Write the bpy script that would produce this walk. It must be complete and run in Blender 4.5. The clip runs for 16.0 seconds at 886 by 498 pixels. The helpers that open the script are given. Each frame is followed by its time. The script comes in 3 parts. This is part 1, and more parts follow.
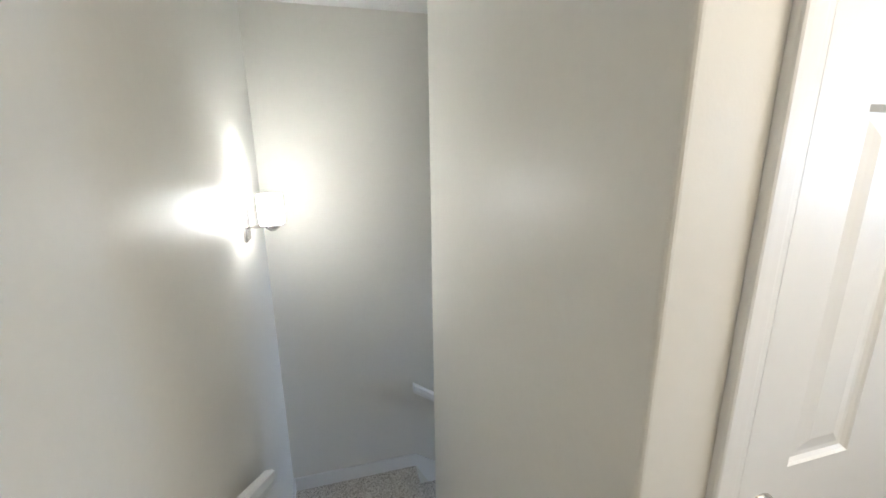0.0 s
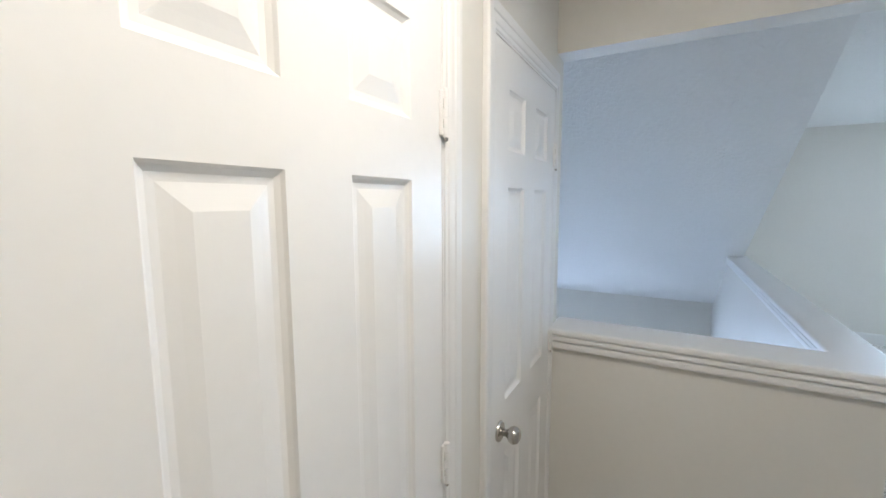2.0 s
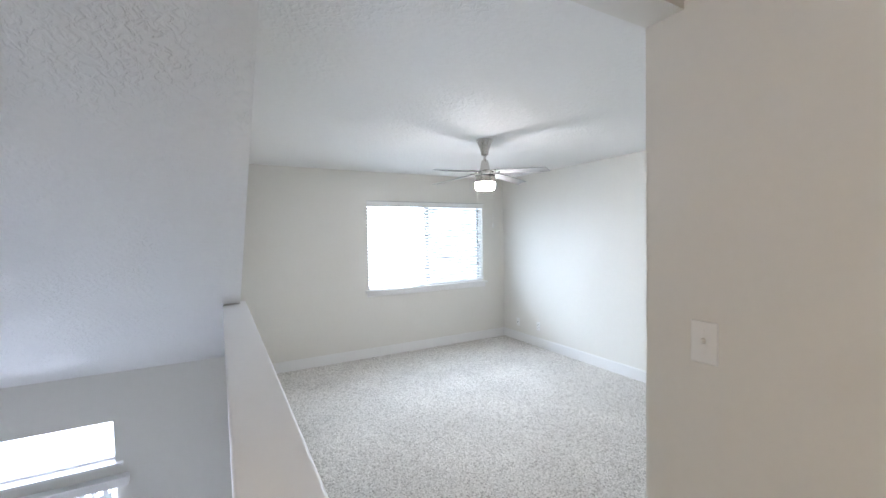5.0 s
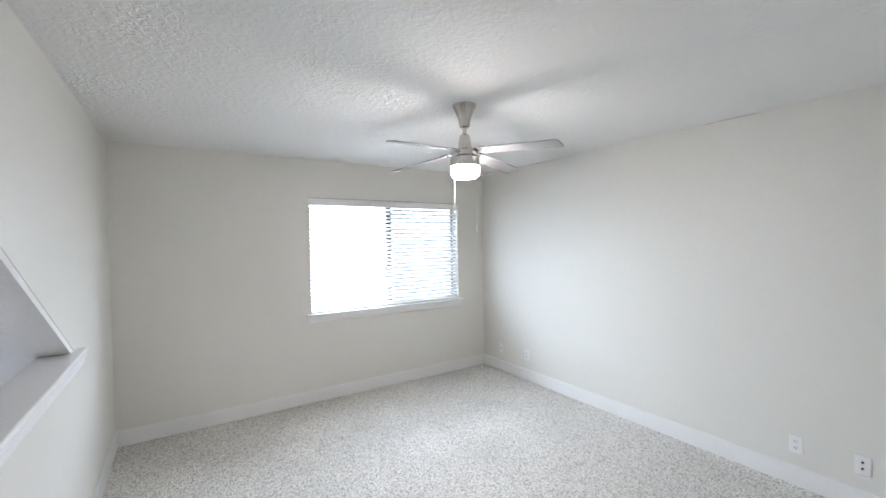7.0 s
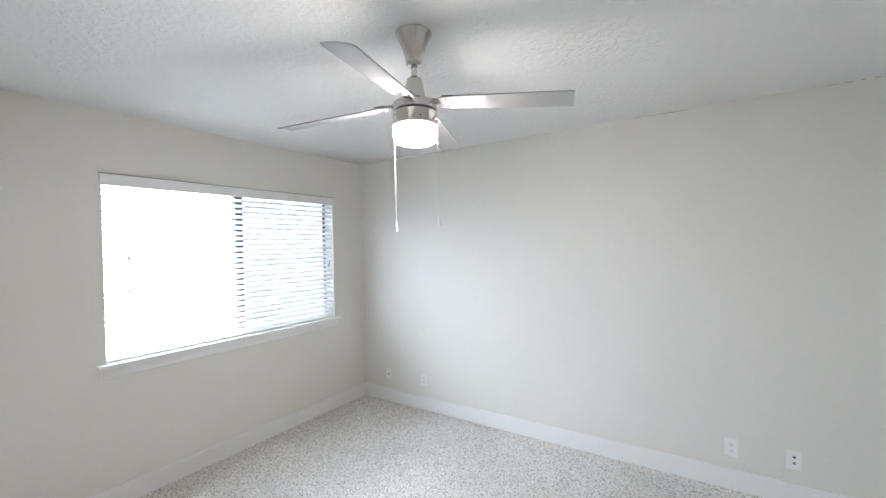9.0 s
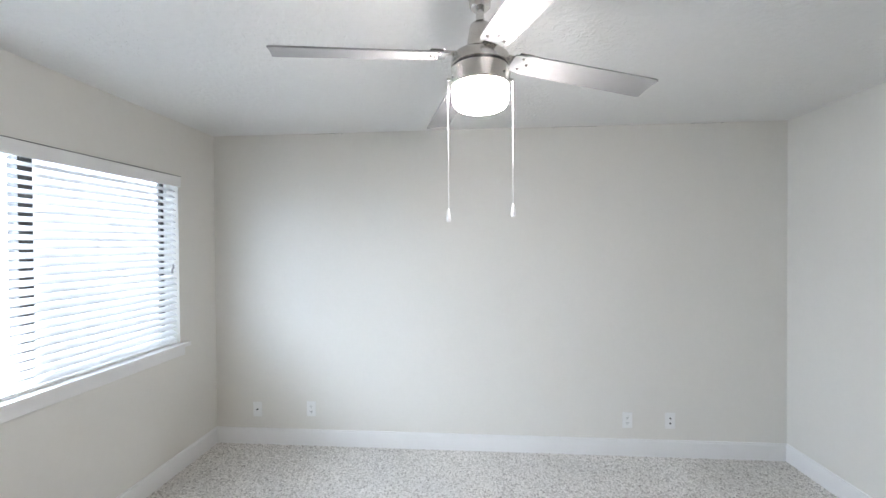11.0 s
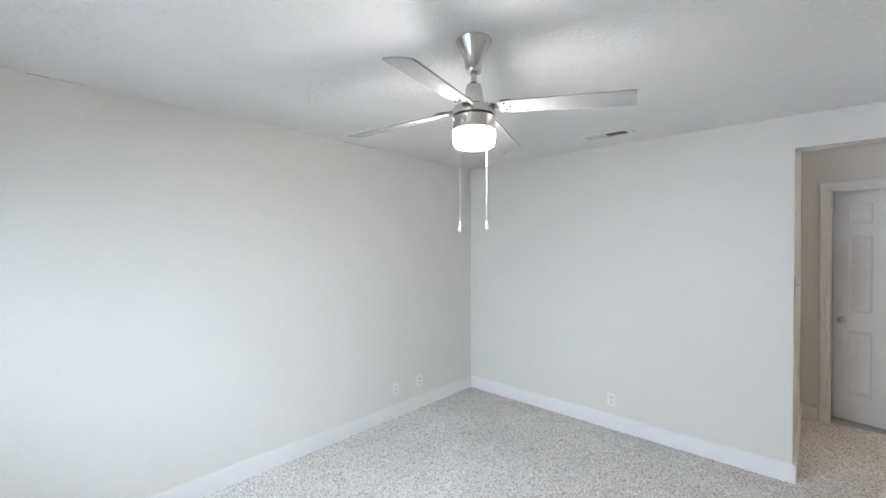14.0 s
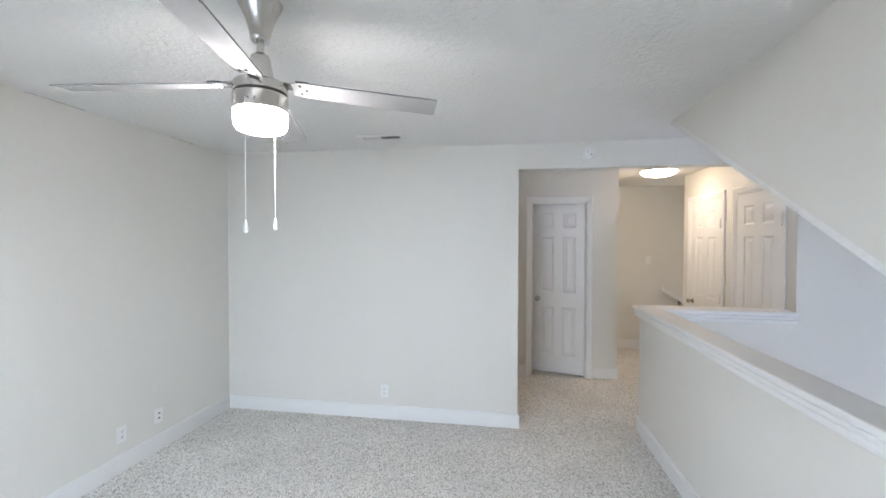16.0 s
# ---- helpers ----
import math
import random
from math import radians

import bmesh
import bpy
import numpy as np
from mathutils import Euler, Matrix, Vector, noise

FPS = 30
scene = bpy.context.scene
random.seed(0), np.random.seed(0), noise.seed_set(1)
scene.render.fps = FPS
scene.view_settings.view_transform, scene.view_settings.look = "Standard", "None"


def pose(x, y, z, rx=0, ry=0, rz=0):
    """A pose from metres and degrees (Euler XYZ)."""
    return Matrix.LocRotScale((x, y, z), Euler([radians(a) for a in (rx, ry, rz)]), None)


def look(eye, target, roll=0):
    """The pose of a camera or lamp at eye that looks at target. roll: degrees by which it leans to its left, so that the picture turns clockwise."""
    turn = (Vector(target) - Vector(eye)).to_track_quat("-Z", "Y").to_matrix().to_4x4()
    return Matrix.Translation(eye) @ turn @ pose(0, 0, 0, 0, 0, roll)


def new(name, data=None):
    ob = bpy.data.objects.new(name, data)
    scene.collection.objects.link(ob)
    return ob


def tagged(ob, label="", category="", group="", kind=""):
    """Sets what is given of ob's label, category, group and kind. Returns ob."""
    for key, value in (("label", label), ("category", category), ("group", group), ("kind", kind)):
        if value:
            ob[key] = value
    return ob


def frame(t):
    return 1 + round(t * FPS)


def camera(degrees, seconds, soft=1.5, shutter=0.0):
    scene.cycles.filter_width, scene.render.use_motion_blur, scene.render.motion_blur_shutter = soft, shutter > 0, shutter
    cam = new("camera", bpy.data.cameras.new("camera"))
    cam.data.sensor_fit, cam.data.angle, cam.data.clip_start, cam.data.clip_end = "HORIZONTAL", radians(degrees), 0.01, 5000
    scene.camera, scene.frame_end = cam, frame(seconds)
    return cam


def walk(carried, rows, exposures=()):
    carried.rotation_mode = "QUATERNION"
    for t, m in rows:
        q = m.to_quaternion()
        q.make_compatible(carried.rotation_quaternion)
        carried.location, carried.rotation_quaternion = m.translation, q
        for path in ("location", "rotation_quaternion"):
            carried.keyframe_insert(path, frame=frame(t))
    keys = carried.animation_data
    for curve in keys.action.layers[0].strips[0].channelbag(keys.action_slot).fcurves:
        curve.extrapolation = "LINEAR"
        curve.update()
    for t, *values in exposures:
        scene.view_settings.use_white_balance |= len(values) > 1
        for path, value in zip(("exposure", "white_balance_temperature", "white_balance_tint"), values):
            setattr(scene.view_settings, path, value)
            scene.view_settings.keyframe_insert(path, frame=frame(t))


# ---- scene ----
cam = camera(95.2, 16.0)
PATH = [
    (0, (0.395, 0.505, 1.582), (0.912, 2.376, 1.102), -0.58),
    (0.5, (0.536, 0.509, 1.576), (1.398, 2.269, 1.177), -1.1),
    (1, (0.688, 0.508, 1.602), (1.887, 2.067, 1.241), -0.5),
    (1.5, (0.856, 0.522, 1.602), (2.34, 1.83, 1.31), -0.4),
    (2, (1.026, 0.546, 1.603), (2.765, 1.505, 1.368), -0.2),
    (2.5, (1.191, 0.519, 1.598), (3.114, 1.037, 1.415), -0.2),
    (3, (1.375, 0.462, 1.589), (3.368, 0.563, 1.458), -0.8),
    (3.5, (1.51, 0.361, 1.607), (3.492, 0.113, 1.497), -0.9),
    (4, (1.714, 0.261, 1.587), (3.625, -0.32, 1.493), -0.7),
    (4.5, (1.905, 0.164, 1.593), (3.724, -0.662, 1.511), -0.7),
    (5, (2.107, 0.017, 1.593), (3.855, -0.95, 1.519), -1.0),
    (7.3, (3.245, -0.606, 1.592), (4.887, -1.745, 1.564), -0.9),
    (7.5, (3.365, -0.606, 1.584), (4.966, -1.805, 1.56), -0.9),
    (8, (3.593, -0.605, 1.57), (5.072, -1.951, 1.549), -0.7),
    (8.5, (3.842, -0.682, 1.557), (5.143, -2.201, 1.534), -0.8),
    (9, (4.094, -0.756, 1.569), (5.193, -2.426, 1.544), -1.1),
    (9.5, (4.311, -0.785, 1.538), (5.169, -2.592, 1.526), -0.7),
    (12, (5.613, -0.81, 1.561), (5.229, -2.772, 1.535), -0.3),
    (12.5, (5.828, -0.849, 1.555), (5.129, -2.723, 1.532), -0.2),
    (13, (6.036, -0.909, 1.556), (5.042, -2.644, 1.535), -0.2),
    (13.5, (6.21, -0.982, 1.572), (4.964, -2.547, 1.544), -0.0),
    (14, (6.398, -1.019, 1.57), (4.929, -2.376, 1.552), -0.1),
    (14.5, (6.508, -1.077, 1.586), (4.853, -2.199, 1.565), -0.2),
    (15, (6.551, -1.161, 1.585), (4.746, -2.022, 1.563), -0.2),
    (15.5, (6.507, -1.17, 1.589), (4.598, -1.767, 1.559), -0.2),
    (16, (6.37, -1.22, 1.597), (4.395, -1.533, 1.557), 0.1),
]
EXPOSURES = [(0, 1.34, 5400, 10), (0.5, 1.24, 5380, 10), (1.0, 1.08, 5350, 10), (2.0, 0.90, 5300, 10), (3.0, 0.94, 5500, 13), (3.5, 0.95, 5700, 14), (5.0, 1.00, 6000, 16), (8.0, 0.79, 6250, 17), (12.0, 0.79, 6200, 17), (16.0, 0.86, 6120, 16)]
walk(cam, [(t, look(eye, target, roll)) for t, eye, target, roll in PATH], EXPOSURES)

# ---------------- light ----------------
world = bpy.data.worlds.new("sky")
scene.world = world
world.use_nodes = True
wn = world.node_tree.nodes
sky = wn.new("ShaderNodeTexSky")
sky.sky_type = "NISHITA"
sky.sun_disc = False
sky.sun_elevation = radians(48)
sky.sun_rotation = radians(250)
wn["Background"].inputs["Strength"].default_value = 0.10
world.node_tree.links.new(sky.outputs[0], wn["Background"].inputs["Color"])
sun = new("sun", bpy.data.lights.new("sun", "SUN"))
sun.data.energy = 1.2
sun.data.angle = radians(12)
sun.data.color = (1.0, 0.96, 0.9)
sun.matrix_world = look((-10, -4, 12), (0, 0, 0))

DAY = (0.74, 0.89, 1.0)
SHADE = (0.76, 0.85, 1.0)
WARM = (1.0, 0.80, 0.56)
FAN_STRENGTH, SCONCE_STRENGTH, HALL_STRENGTH = 65.0, 20.0, 18.0


def window_light(name, x, y0, y1, z0, z1, watts, colour=DAY):
    lamp = bpy.data.lights.new(name, "AREA")
    lamp.shape, lamp.size, lamp.size_y, lamp.energy, lamp.color = "RECTANGLE", y1 - y0, z1 - z0, watts, colour
    ob = new(name, lamp)
    ob.matrix_world = look((x, (y0 + y1) / 2, (z0 + z1) / 2), (x - 1, (y0 + y1) / 2, (z0 + z1) / 2))
    return ob


window_light("daylight_bedroom", 7.42, -3.95, -1.15, 0.62, 2.26, 172)
window_light("daylight_transom", 7.42, 0.6, 3.9, -0.73, 0.0, 44, SHADE)
window_light("daylight_slider", 7.42, 0.6, 3.9, -2.95, -0.76, 195, SHADE)


# ---------------- materials ----------------
def shader(name, colour, rough=0.5, metal=0.0, vary=0.04, grain=40.0, bump=0.0, bump_scale=200.0, blotch=1.2, spec=0.5):
    m = bpy.data.materials.new(name)
    m.use_nodes = True
    n, l = m.node_tree.nodes, m.node_tree.links
    b = n["Principled BSDF"]
    b.inputs["Roughness"].default_value = rough
    b.inputs["Metallic"].default_value = metal
    b.inputs["Specular IOR Level"].default_value = spec
    tc = n.new("ShaderNodeTexCoord")
    a = n.new("ShaderNodeTexNoise")
    a.inputs["Scale"].default_value = blotch
    a.inputs["Detail"].default_value = 4
    g = n.new("ShaderNodeTexNoise")
    g.inputs["Scale"].default_value = grain
    g.inputs["Detail"].default_value = 3
    mix = n.new("ShaderNodeMath")
    mix.operation = "ADD"
    l.new(tc.outputs["Object"], a.inputs["Vector"])
    l.new(tc.outputs["Object"], g.inputs["Vector"])
    l.new(a.outputs["Fac"], mix.inputs[0])
    l.new(g.outputs["Fac"], mix.inputs[1])
    ramp = n.new("ShaderNodeValToRGB")
    half = n.new("ShaderNodeMath")
    half.operation = "MULTIPLY"
    half.inputs[1].default_value = 0.5
    l.new(mix.outputs[0], half.inputs[0])
    l.new(half.outputs[0], ramp.inputs["Fac"])
    ramp.color_ramp.elements[0].position, ramp.color_ramp.elements[1].position = 0.3, 0.7
    ramp.color_ramp.elements[0].color = (*[c * (1 - vary) for c in colour], 1)
    ramp.color_ramp.elements[1].color = (*[min(1, c * (1 + vary)) for c in colour], 1)
    l.new(ramp.outputs["Color"], b.inputs["Base Color"])
    if bump:
        t = n.new("ShaderNodeTexNoise")
        t.inputs["Scale"].default_value = bump_scale
        t.inputs["Detail"].default_value = 2
        l.new(tc.outputs["Object"], t.inputs["Vector"])
        bn = n.new("ShaderNodeBump")
        bn.inputs["Strength"].default_value = bump
        bn.inputs["Distance"].default_value = 0.002
        l.new(t.outputs["Fac"], bn.inputs["Height"])
        l.new(bn.outputs["Normal"], b.inputs["Normal"])
    return m


def glow(name, colour, strength):
    m = bpy.data.materials.new(name)
    m.use_nodes = True
    b = m.node_tree.nodes["Principled BSDF"]
    b.inputs["Base Color"].default_value = (0.9, 0.9, 0.88, 1)
    b.inputs["Roughness"].default_value = 0.3
    b.inputs["Emission Color"].default_value = (*colour, 1)
    b.inputs["Emission Strength"].default_value = strength
    return m


WALL = shader("wall_paint", (0.76, 0.742, 0.69), 0.42, vary=0.015, bump=0.12, bump_scale=150, spec=0.35)
TRIM = shader("trim_paint", (0.83, 0.825, 0.81), 0.36, vary=0.012)
DOOR = shader("door_paint", (0.855, 0.85, 0.835), 0.30, vary=0.012, bump=0.05, bump_scale=90)
PLASTIC = shader("white_plastic", (0.84, 0.84, 0.82), 0.3, vary=0.01)
NICKEL = shader("brushed_nickel", (0.58, 0.56, 0.53), 0.24, 1.0, vary=0.05, grain=120)
BLADE = shader("silver_blade", (0.36, 0.36, 0.36), 0.58, 0.0, vary=0.06, grain=60)
DARK = shader("bronze_frame", (0.035, 0.033, 0.03), 0.4, 0.3)
CORD_END = shader("grey_tassel", (0.30, 0.30, 0.30), 0.5, vary=0.03)
CORD = shader("pale_cord", (0.78, 0.78, 0.77), 0.5, vary=0.03)
HOLE = shader("dark_slot", (0.03, 0.03, 0.03), 0.6)
EARTH = shader("ground_outside", (0.16, 0.15, 0.12), 0.9, vary=0.3, grain=3)
# Tone of the unseen lower floor, lightened to bounce light onto the low wall.
LOWER = shader("lower_floor", (0.45, 0.43, 0.41), 0.5, vary=0.15, grain=6)
FAN_GLASS = glow("lit_fan_glass", (1.0, 0.95, 0.87), FAN_STRENGTH)
SCONCE_GLASS = glow("lit_sconce_glass", (1.0, 0.89, 0.72), SCONCE_STRENGTH)
HALL_GLASS = glow("lit_hall_glass", WARM, HALL_STRENGTH)


def ceiling_material():
    m = shader("knockdown_ceiling", (0.83, 0.825, 0.805), 0.75, vary=0.02)
    n, l = m.node_tree.nodes, m.node_tree.links
    tc = n.new("ShaderNodeTexCoord")
    v = n.new("ShaderNodeTexNoise")
    v.inputs["Scale"].default_value = 34
    v.inputs["Detail"].default_value = 3
    v.inputs["Distortion"].default_value = 0.6
    l.new(tc.outputs["Object"], v.inputs["Vector"])
    r = n.new("ShaderNodeValToRGB")
    r.color_ramp.elements[0].position, r.color_ramp.elements[1].position = 0.43, 0.60
    l.new(v.outputs["Fac"], r.inputs["Fac"])
    bn = n.new("ShaderNodeBump")
    patch = n.new("ShaderNodeTexNoise")
    patch.inputs["Scale"].default_value = 2.6
    patch.inputs["Detail"].default_value = 3
    l.new(tc.outputs["Object"], patch.inputs["Vector"])
    depth = n.new("ShaderNodeMapRange")
    depth.inputs["From Min"].default_value, depth.inputs["From Max"].default_value = 0.35, 0.65
    depth.inputs["To Min"].default_value, depth.inputs["To Max"].default_value = 0.22, 0.62
    l.new(patch.outputs["Fac"], depth.inputs["Value"])
    l.new(depth.outputs["Result"], bn.inputs["Strength"])
    bn.inputs["Distance"].default_value = 0.0045
    l.new(r.outputs["Color"], bn.inputs["Height"])
    l.new(bn.outputs["Normal"], n["Principled BSDF"].inputs["Normal"])
    return m


def carpet_material():
    m = bpy.data.materials.new("speckled_carpet")
    m.use_nodes = True
    n, l = m.node_tree.nodes, m.node_tree.links
    b = n["Principled BSDF"]
    b.inputs["Roughness"].default_value = 0.95
    b.inputs["Specular IOR Level"].default_value = 0.1
    b.inputs["Sheen Weight"].default_value = 0.15
    tc = n.new("ShaderNodeTexCoord")
    tuft = n.new("ShaderNodeTexVoronoi")
    tuft.inputs["Scale"].default_value = 130
    fine = n.new("ShaderNodeTexNoise")
    fine.inputs["Scale"].default_value = 115
    fine.inputs["Detail"].default_value = 4
    wide = n.new("ShaderNodeTexNoise")
    wide.inputs["Scale"].default_value = 2.2
    wide.inputs["Detail"].default_value = 5
    for t in (tuft, fine, wide):
        l.new(tc.outputs["Object"], t.inputs["Vector"])
    ramp = n.new("ShaderNodeValToRGB")
    e = ramp.color_ramp.elements
    e[0].position, e[0].color = 0.35, (0.32, 0.30, 0.27, 1)
    e[1].position, e[1].color = 0.60, (0.78, 0.75, 0.70, 1)
    mid = e.new(0.43)
    mid.color = (0.58, 0.55, 0.505, 1)
    l.new(fine.outputs["Fac"], ramp.inputs["Fac"])
    cell = n.new("ShaderNodeMix")
    cell.data_type = "RGBA"
    cell.blend_type = "MULTIPLY"
    cell.inputs["Factor"].default_value = 0.35
    grey = n.new("ShaderNodeRGBToBW")
    l.new(tuft.outputs["Color"], grey.inputs["Color"])
    lift = n.new("ShaderNodeMapRange")
    lift.inputs["To Min"].default_value = 0.55
    lift.inputs["To Max"].default_value = 1.25
    l.new(grey.outputs["Val"], lift.inputs["Value"])
    l.new(ramp.outputs["Color"], cell.inputs[6])
    l.new(lift.outputs["Result"], cell.inputs[7])
    tone = n.new("ShaderNodeMix")
    tone.data_type = "RGBA"
    tone.blend_type = "MULTIPLY"
    tone.inputs["Factor"].default_value = 1.0
    wr = n.new("ShaderNodeMapRange")
    wr.inputs["From Min"].default_value, wr.inputs["From Max"].default_value = 0.3, 0.7
    wr.inputs["To Min"].default_value, wr.inputs["To Max"].default_value = 0.90, 1.05
    l.new(wide.outputs["Fac"], wr.inputs["Value"])
    l.new(cell.outputs[2], tone.inputs[6])
    l.new(wr.outputs["Result"], tone.inputs[7])
    l.new(tone.outputs[2], b.inputs["Base Color"])
    bn = n.new("ShaderNodeBump")
    bn.inputs["Strength"].default_value = 0.9
    bn.inputs["Distance"].default_value = 0.006
    l.new(fine.outputs["Fac"], bn.inputs["Height"])
    l.new(bn.outputs["Normal"], b.inputs["Normal"])
    return m


def slat_material():
    m = bpy.data.materials.new("white_vinyl_slat")
    m.use_nodes = True
    n, l = m.node_tree.nodes, m.node_tree.links
    b = n["Principled BSDF"]
    b.inputs["Base Color"].default_value = (0.86, 0.86, 0.85, 1)
    b.inputs["Roughness"].default_value = 0.4
    tr = n.new("ShaderNodeBsdfTranslucent")
    tr.inputs["Color"].default_value = (0.85, 0.86, 0.86, 1)
    mix = n.new("ShaderNodeMixShader")
    mix.inputs[0].default_value = 0.2
    l.new(b.outputs[0], mix.inputs[1])
    l.new(tr.outputs[0], mix.inputs[2])
    l.new(mix.outputs[0], n["Material Output"].inputs["Surface"])
    return m


def glass_material():
    m = bpy.data.materials.new("window_glass")
    m.use_nodes = True
    b = m.node_tree.nodes["Principled BSDF"]
    b.inputs["Roughness"].default_value = 0.02
    b.inputs["IOR"].default_value = 1.05
    b.inputs["Transmission Weight"].default_value = 1.0
    return m


# Half-clear grey for the sheet that dims one half of the window.
def screen_material():
    m = bpy.data.materials.new("dimming_mesh")
    m.use_nodes = True
    n, l = m.node_tree.nodes, m.node_tree.links
    b = n["Principled BSDF"]
    b.inputs["Base Color"].default_value = (0.08, 0.08, 0.08, 1)
    b.inputs["Roughness"].default_value = 0.6
    clear = n.new("ShaderNodeBsdfTransparent")
    mix = n.new("ShaderNodeMixShader")
    mix.inputs[0].default_value = 0.55
    l.new(clear.outputs[0], mix.inputs[1])
    l.new(b.outputs[0], mix.inputs[2])
    l.new(mix.outputs[0], n["Material Output"].inputs["Surface"])
    return m


def pile_material():
    m = bpy.data.materials.new("carpet_tufts")
    m.use_nodes = True
    n, l = m.node_tree.nodes, m.node_tree.links
    b = n["Principled BSDF"]
    b.inputs["Roughness"].default_value = 0.95
    b.inputs["Specular IOR Level"].default_value = 0.1
    geo = n.new("ShaderNodeNewGeometry")
    ramp = n.new("ShaderNodeValToRGB")
    e = ramp.color_ramp.elements
    e[0].position, e[0].color = 0.0, (0.38, 0.355, 0.32, 1)
    e[1].position, e[1].color = 1.0, (0.90, 0.875, 0.83, 1)
    for p, c in ((0.14, (0.57, 0.54, 0.495, 1)), (0.5, (0.76, 0.735, 0.69, 1)), (0.8, (0.83, 0.805, 0.76, 1))):
        k = e.new(p)
        k.color = c
    l.new(geo.outputs["Random Per Island"], ramp.inputs["Fac"])
    tc = n.new("ShaderNodeTexCoord")
    wide = n.new("ShaderNodeTexNoise")
    wide.inputs["Scale"].default_value = 1.7
    wide.inputs["Detail"].default_value = 5
    l.new(tc.outputs["Object"], wide.inputs["Vector"])
    wr = n.new("ShaderNodeMapRange")
    wr.inputs["From Min"].default_value, wr.inputs["From Max"].default_value = 0.3, 0.7
    wr.inputs["To Min"].default_value, wr.inputs["To Max"].default_value = 0.88, 1.06
    l.new(wide.outputs["Fac"], wr.inputs["Value"])
    tone = n.new("ShaderNodeMix")
    tone.data_type, tone.blend_type = "RGBA", "MULTIPLY"
    tone.inputs["Factor"].default_value = 1.0
    l.new(ramp.outputs["Color"], tone.inputs[6])
    l.new(wr.outputs["Result"], tone.inputs[7])
    l.new(tone.outputs[2], b.inputs["Base Color"])
    return m


SCREEN = screen_material()
PILE = pile_material()
CEIL = ceiling_material()
CARPET = carpet_material()
SLAT = slat_material()
GLASS = glass_material()


# ---------------- mesh helpers ----------------
def box(bm, x0, x1, y0, y1, z0, z1, bevel=0.0, seg=1):
    g = bmesh.ops.create_cube(bm, size=1)
    bmesh.ops.scale(bm, vec=(x1 - x0, y1 - y0, z1 - z0), verts=g["verts"])
    bmesh.ops.translate(bm, vec=((x0 + x1) / 2, (y0 + y1) / 2, (z0 + z1) / 2), verts=g["verts"])
    if bevel:
        edges = list({e for v in g["verts"] for e in v.link_edges})
        bmesh.ops.bevel(bm, geom=edges, offset=bevel, segments=seg, affect="EDGES", profile=0.5)
    return bm


def boxes(*args, bevel=0.0):
    bm = bmesh.new()
    for a in args:
        box(bm, *a, bevel=bevel)
    return bm


def prism(points, axis, a, b):
    """A closed prism of a polygon in the plane across axis, from a to b along it."""
    bm = bmesh.new()

    def place(p, q):
        return (q, p[0], p[1]) if axis == "x" else (p[0], q, p[1]) if axis == "y" else (p[0], p[1], q)
    lo = [bm.verts.new(place(p, a)) for p in points]
    hi = [bm.verts.new(place(p, b)) for p in points]
    bm.faces.new(lo)
    bm.faces.new(hi)
    for i in range(len(points)):
        j = (i + 1) % len(points)
        bm.faces.new((lo[i], lo[j], hi[j], hi[i]))
    bmesh.ops.recalc_face_normals(bm, faces=bm.faces)
    return bm


def lathe(profile, seg=32, m=None):
    """A body of revolution about z from (radius, height) pairs."""
    bm = bmesh.new()
    rings = []
    for r, z in profile:
        if r < 1e-5:
            rings.append([bm.verts.new((0, 0, z))])
        else:
            rings.append([bm.verts.new((r * math.cos(2 * math.pi * i / seg), r * math.sin(2 * math.pi * i / seg), z)) for i in range(seg)])
    for a, b in zip(rings, rings[1:]):
        for i in range(seg):
            j = (i + 1) % seg
            if len(a) == 1 and len(b) == 1:
                continue
            if len(a) == 1:
                bm.faces.new((a[0], b[j], b[i]))
            elif len(b) == 1:
                bm.faces.new((a[i], a[j], b[0]))
            else:
                bm.faces.new((a[i], a[j], b[j], b[i]))
    bmesh.ops.recalc_face_normals(bm, faces=bm.faces)
    if m is not None:
        bm.transform(m)
    return bm


def mesh_of(name, bm, material, smooth=False):
    me = bpy.data.meshes.new(name)
    bm.to_mesh(me)
    bm.free()
    me.materials.append(material)
    if smooth:
        me.shade_smooth()
        me.set_sharp_from_angle(angle=radians(35))
    return me


def part(name, bm, material, parent, label="", smooth=False):
    ob = new(name, mesh_of(name, bm, material, smooth))
    ob.parent = parent
    if label:
        ob["label"] = label
    return ob


def structure(name, bm, material, label, category):
    return tagged(new(name, mesh_of(name, bm, material)), label, category, kind="structure")


def thing(name, m, label, category, group=""):
    ob = new(name)
    ob.matrix_world = m
    return tagged(ob, label, category, group)


# ---------------- plan ----------------
XW, YS = 7.14, -3.84            # window wall, long side wall
XA, XB = 2.775, 2.89            # wall between hall and bedroom
YH = 0.972                      # hall wall with the two closet doors
YR, XR = -1.125, 1.48           # recess: side wall and door wall
YT = 0.034                      # hall wall opposite the closets
XL, YF = -0.03, 3.27            # stairwell: sconce wall and far wall
XS, YE = 0.867, 2.44              # stairwell corner at the closets, end of that wall
HC, HH = 2.415, 2.20             # ceiling, header
LOW = -2.85                     # floor of the room below
YC0, YC1 = -0.12, -0.035        # half wall beside the void
YV = 3.75                       # far side of the void
CAP = 1.0
SX, SK = 3.354, 0.562            # start and fall of the sloping ceiling

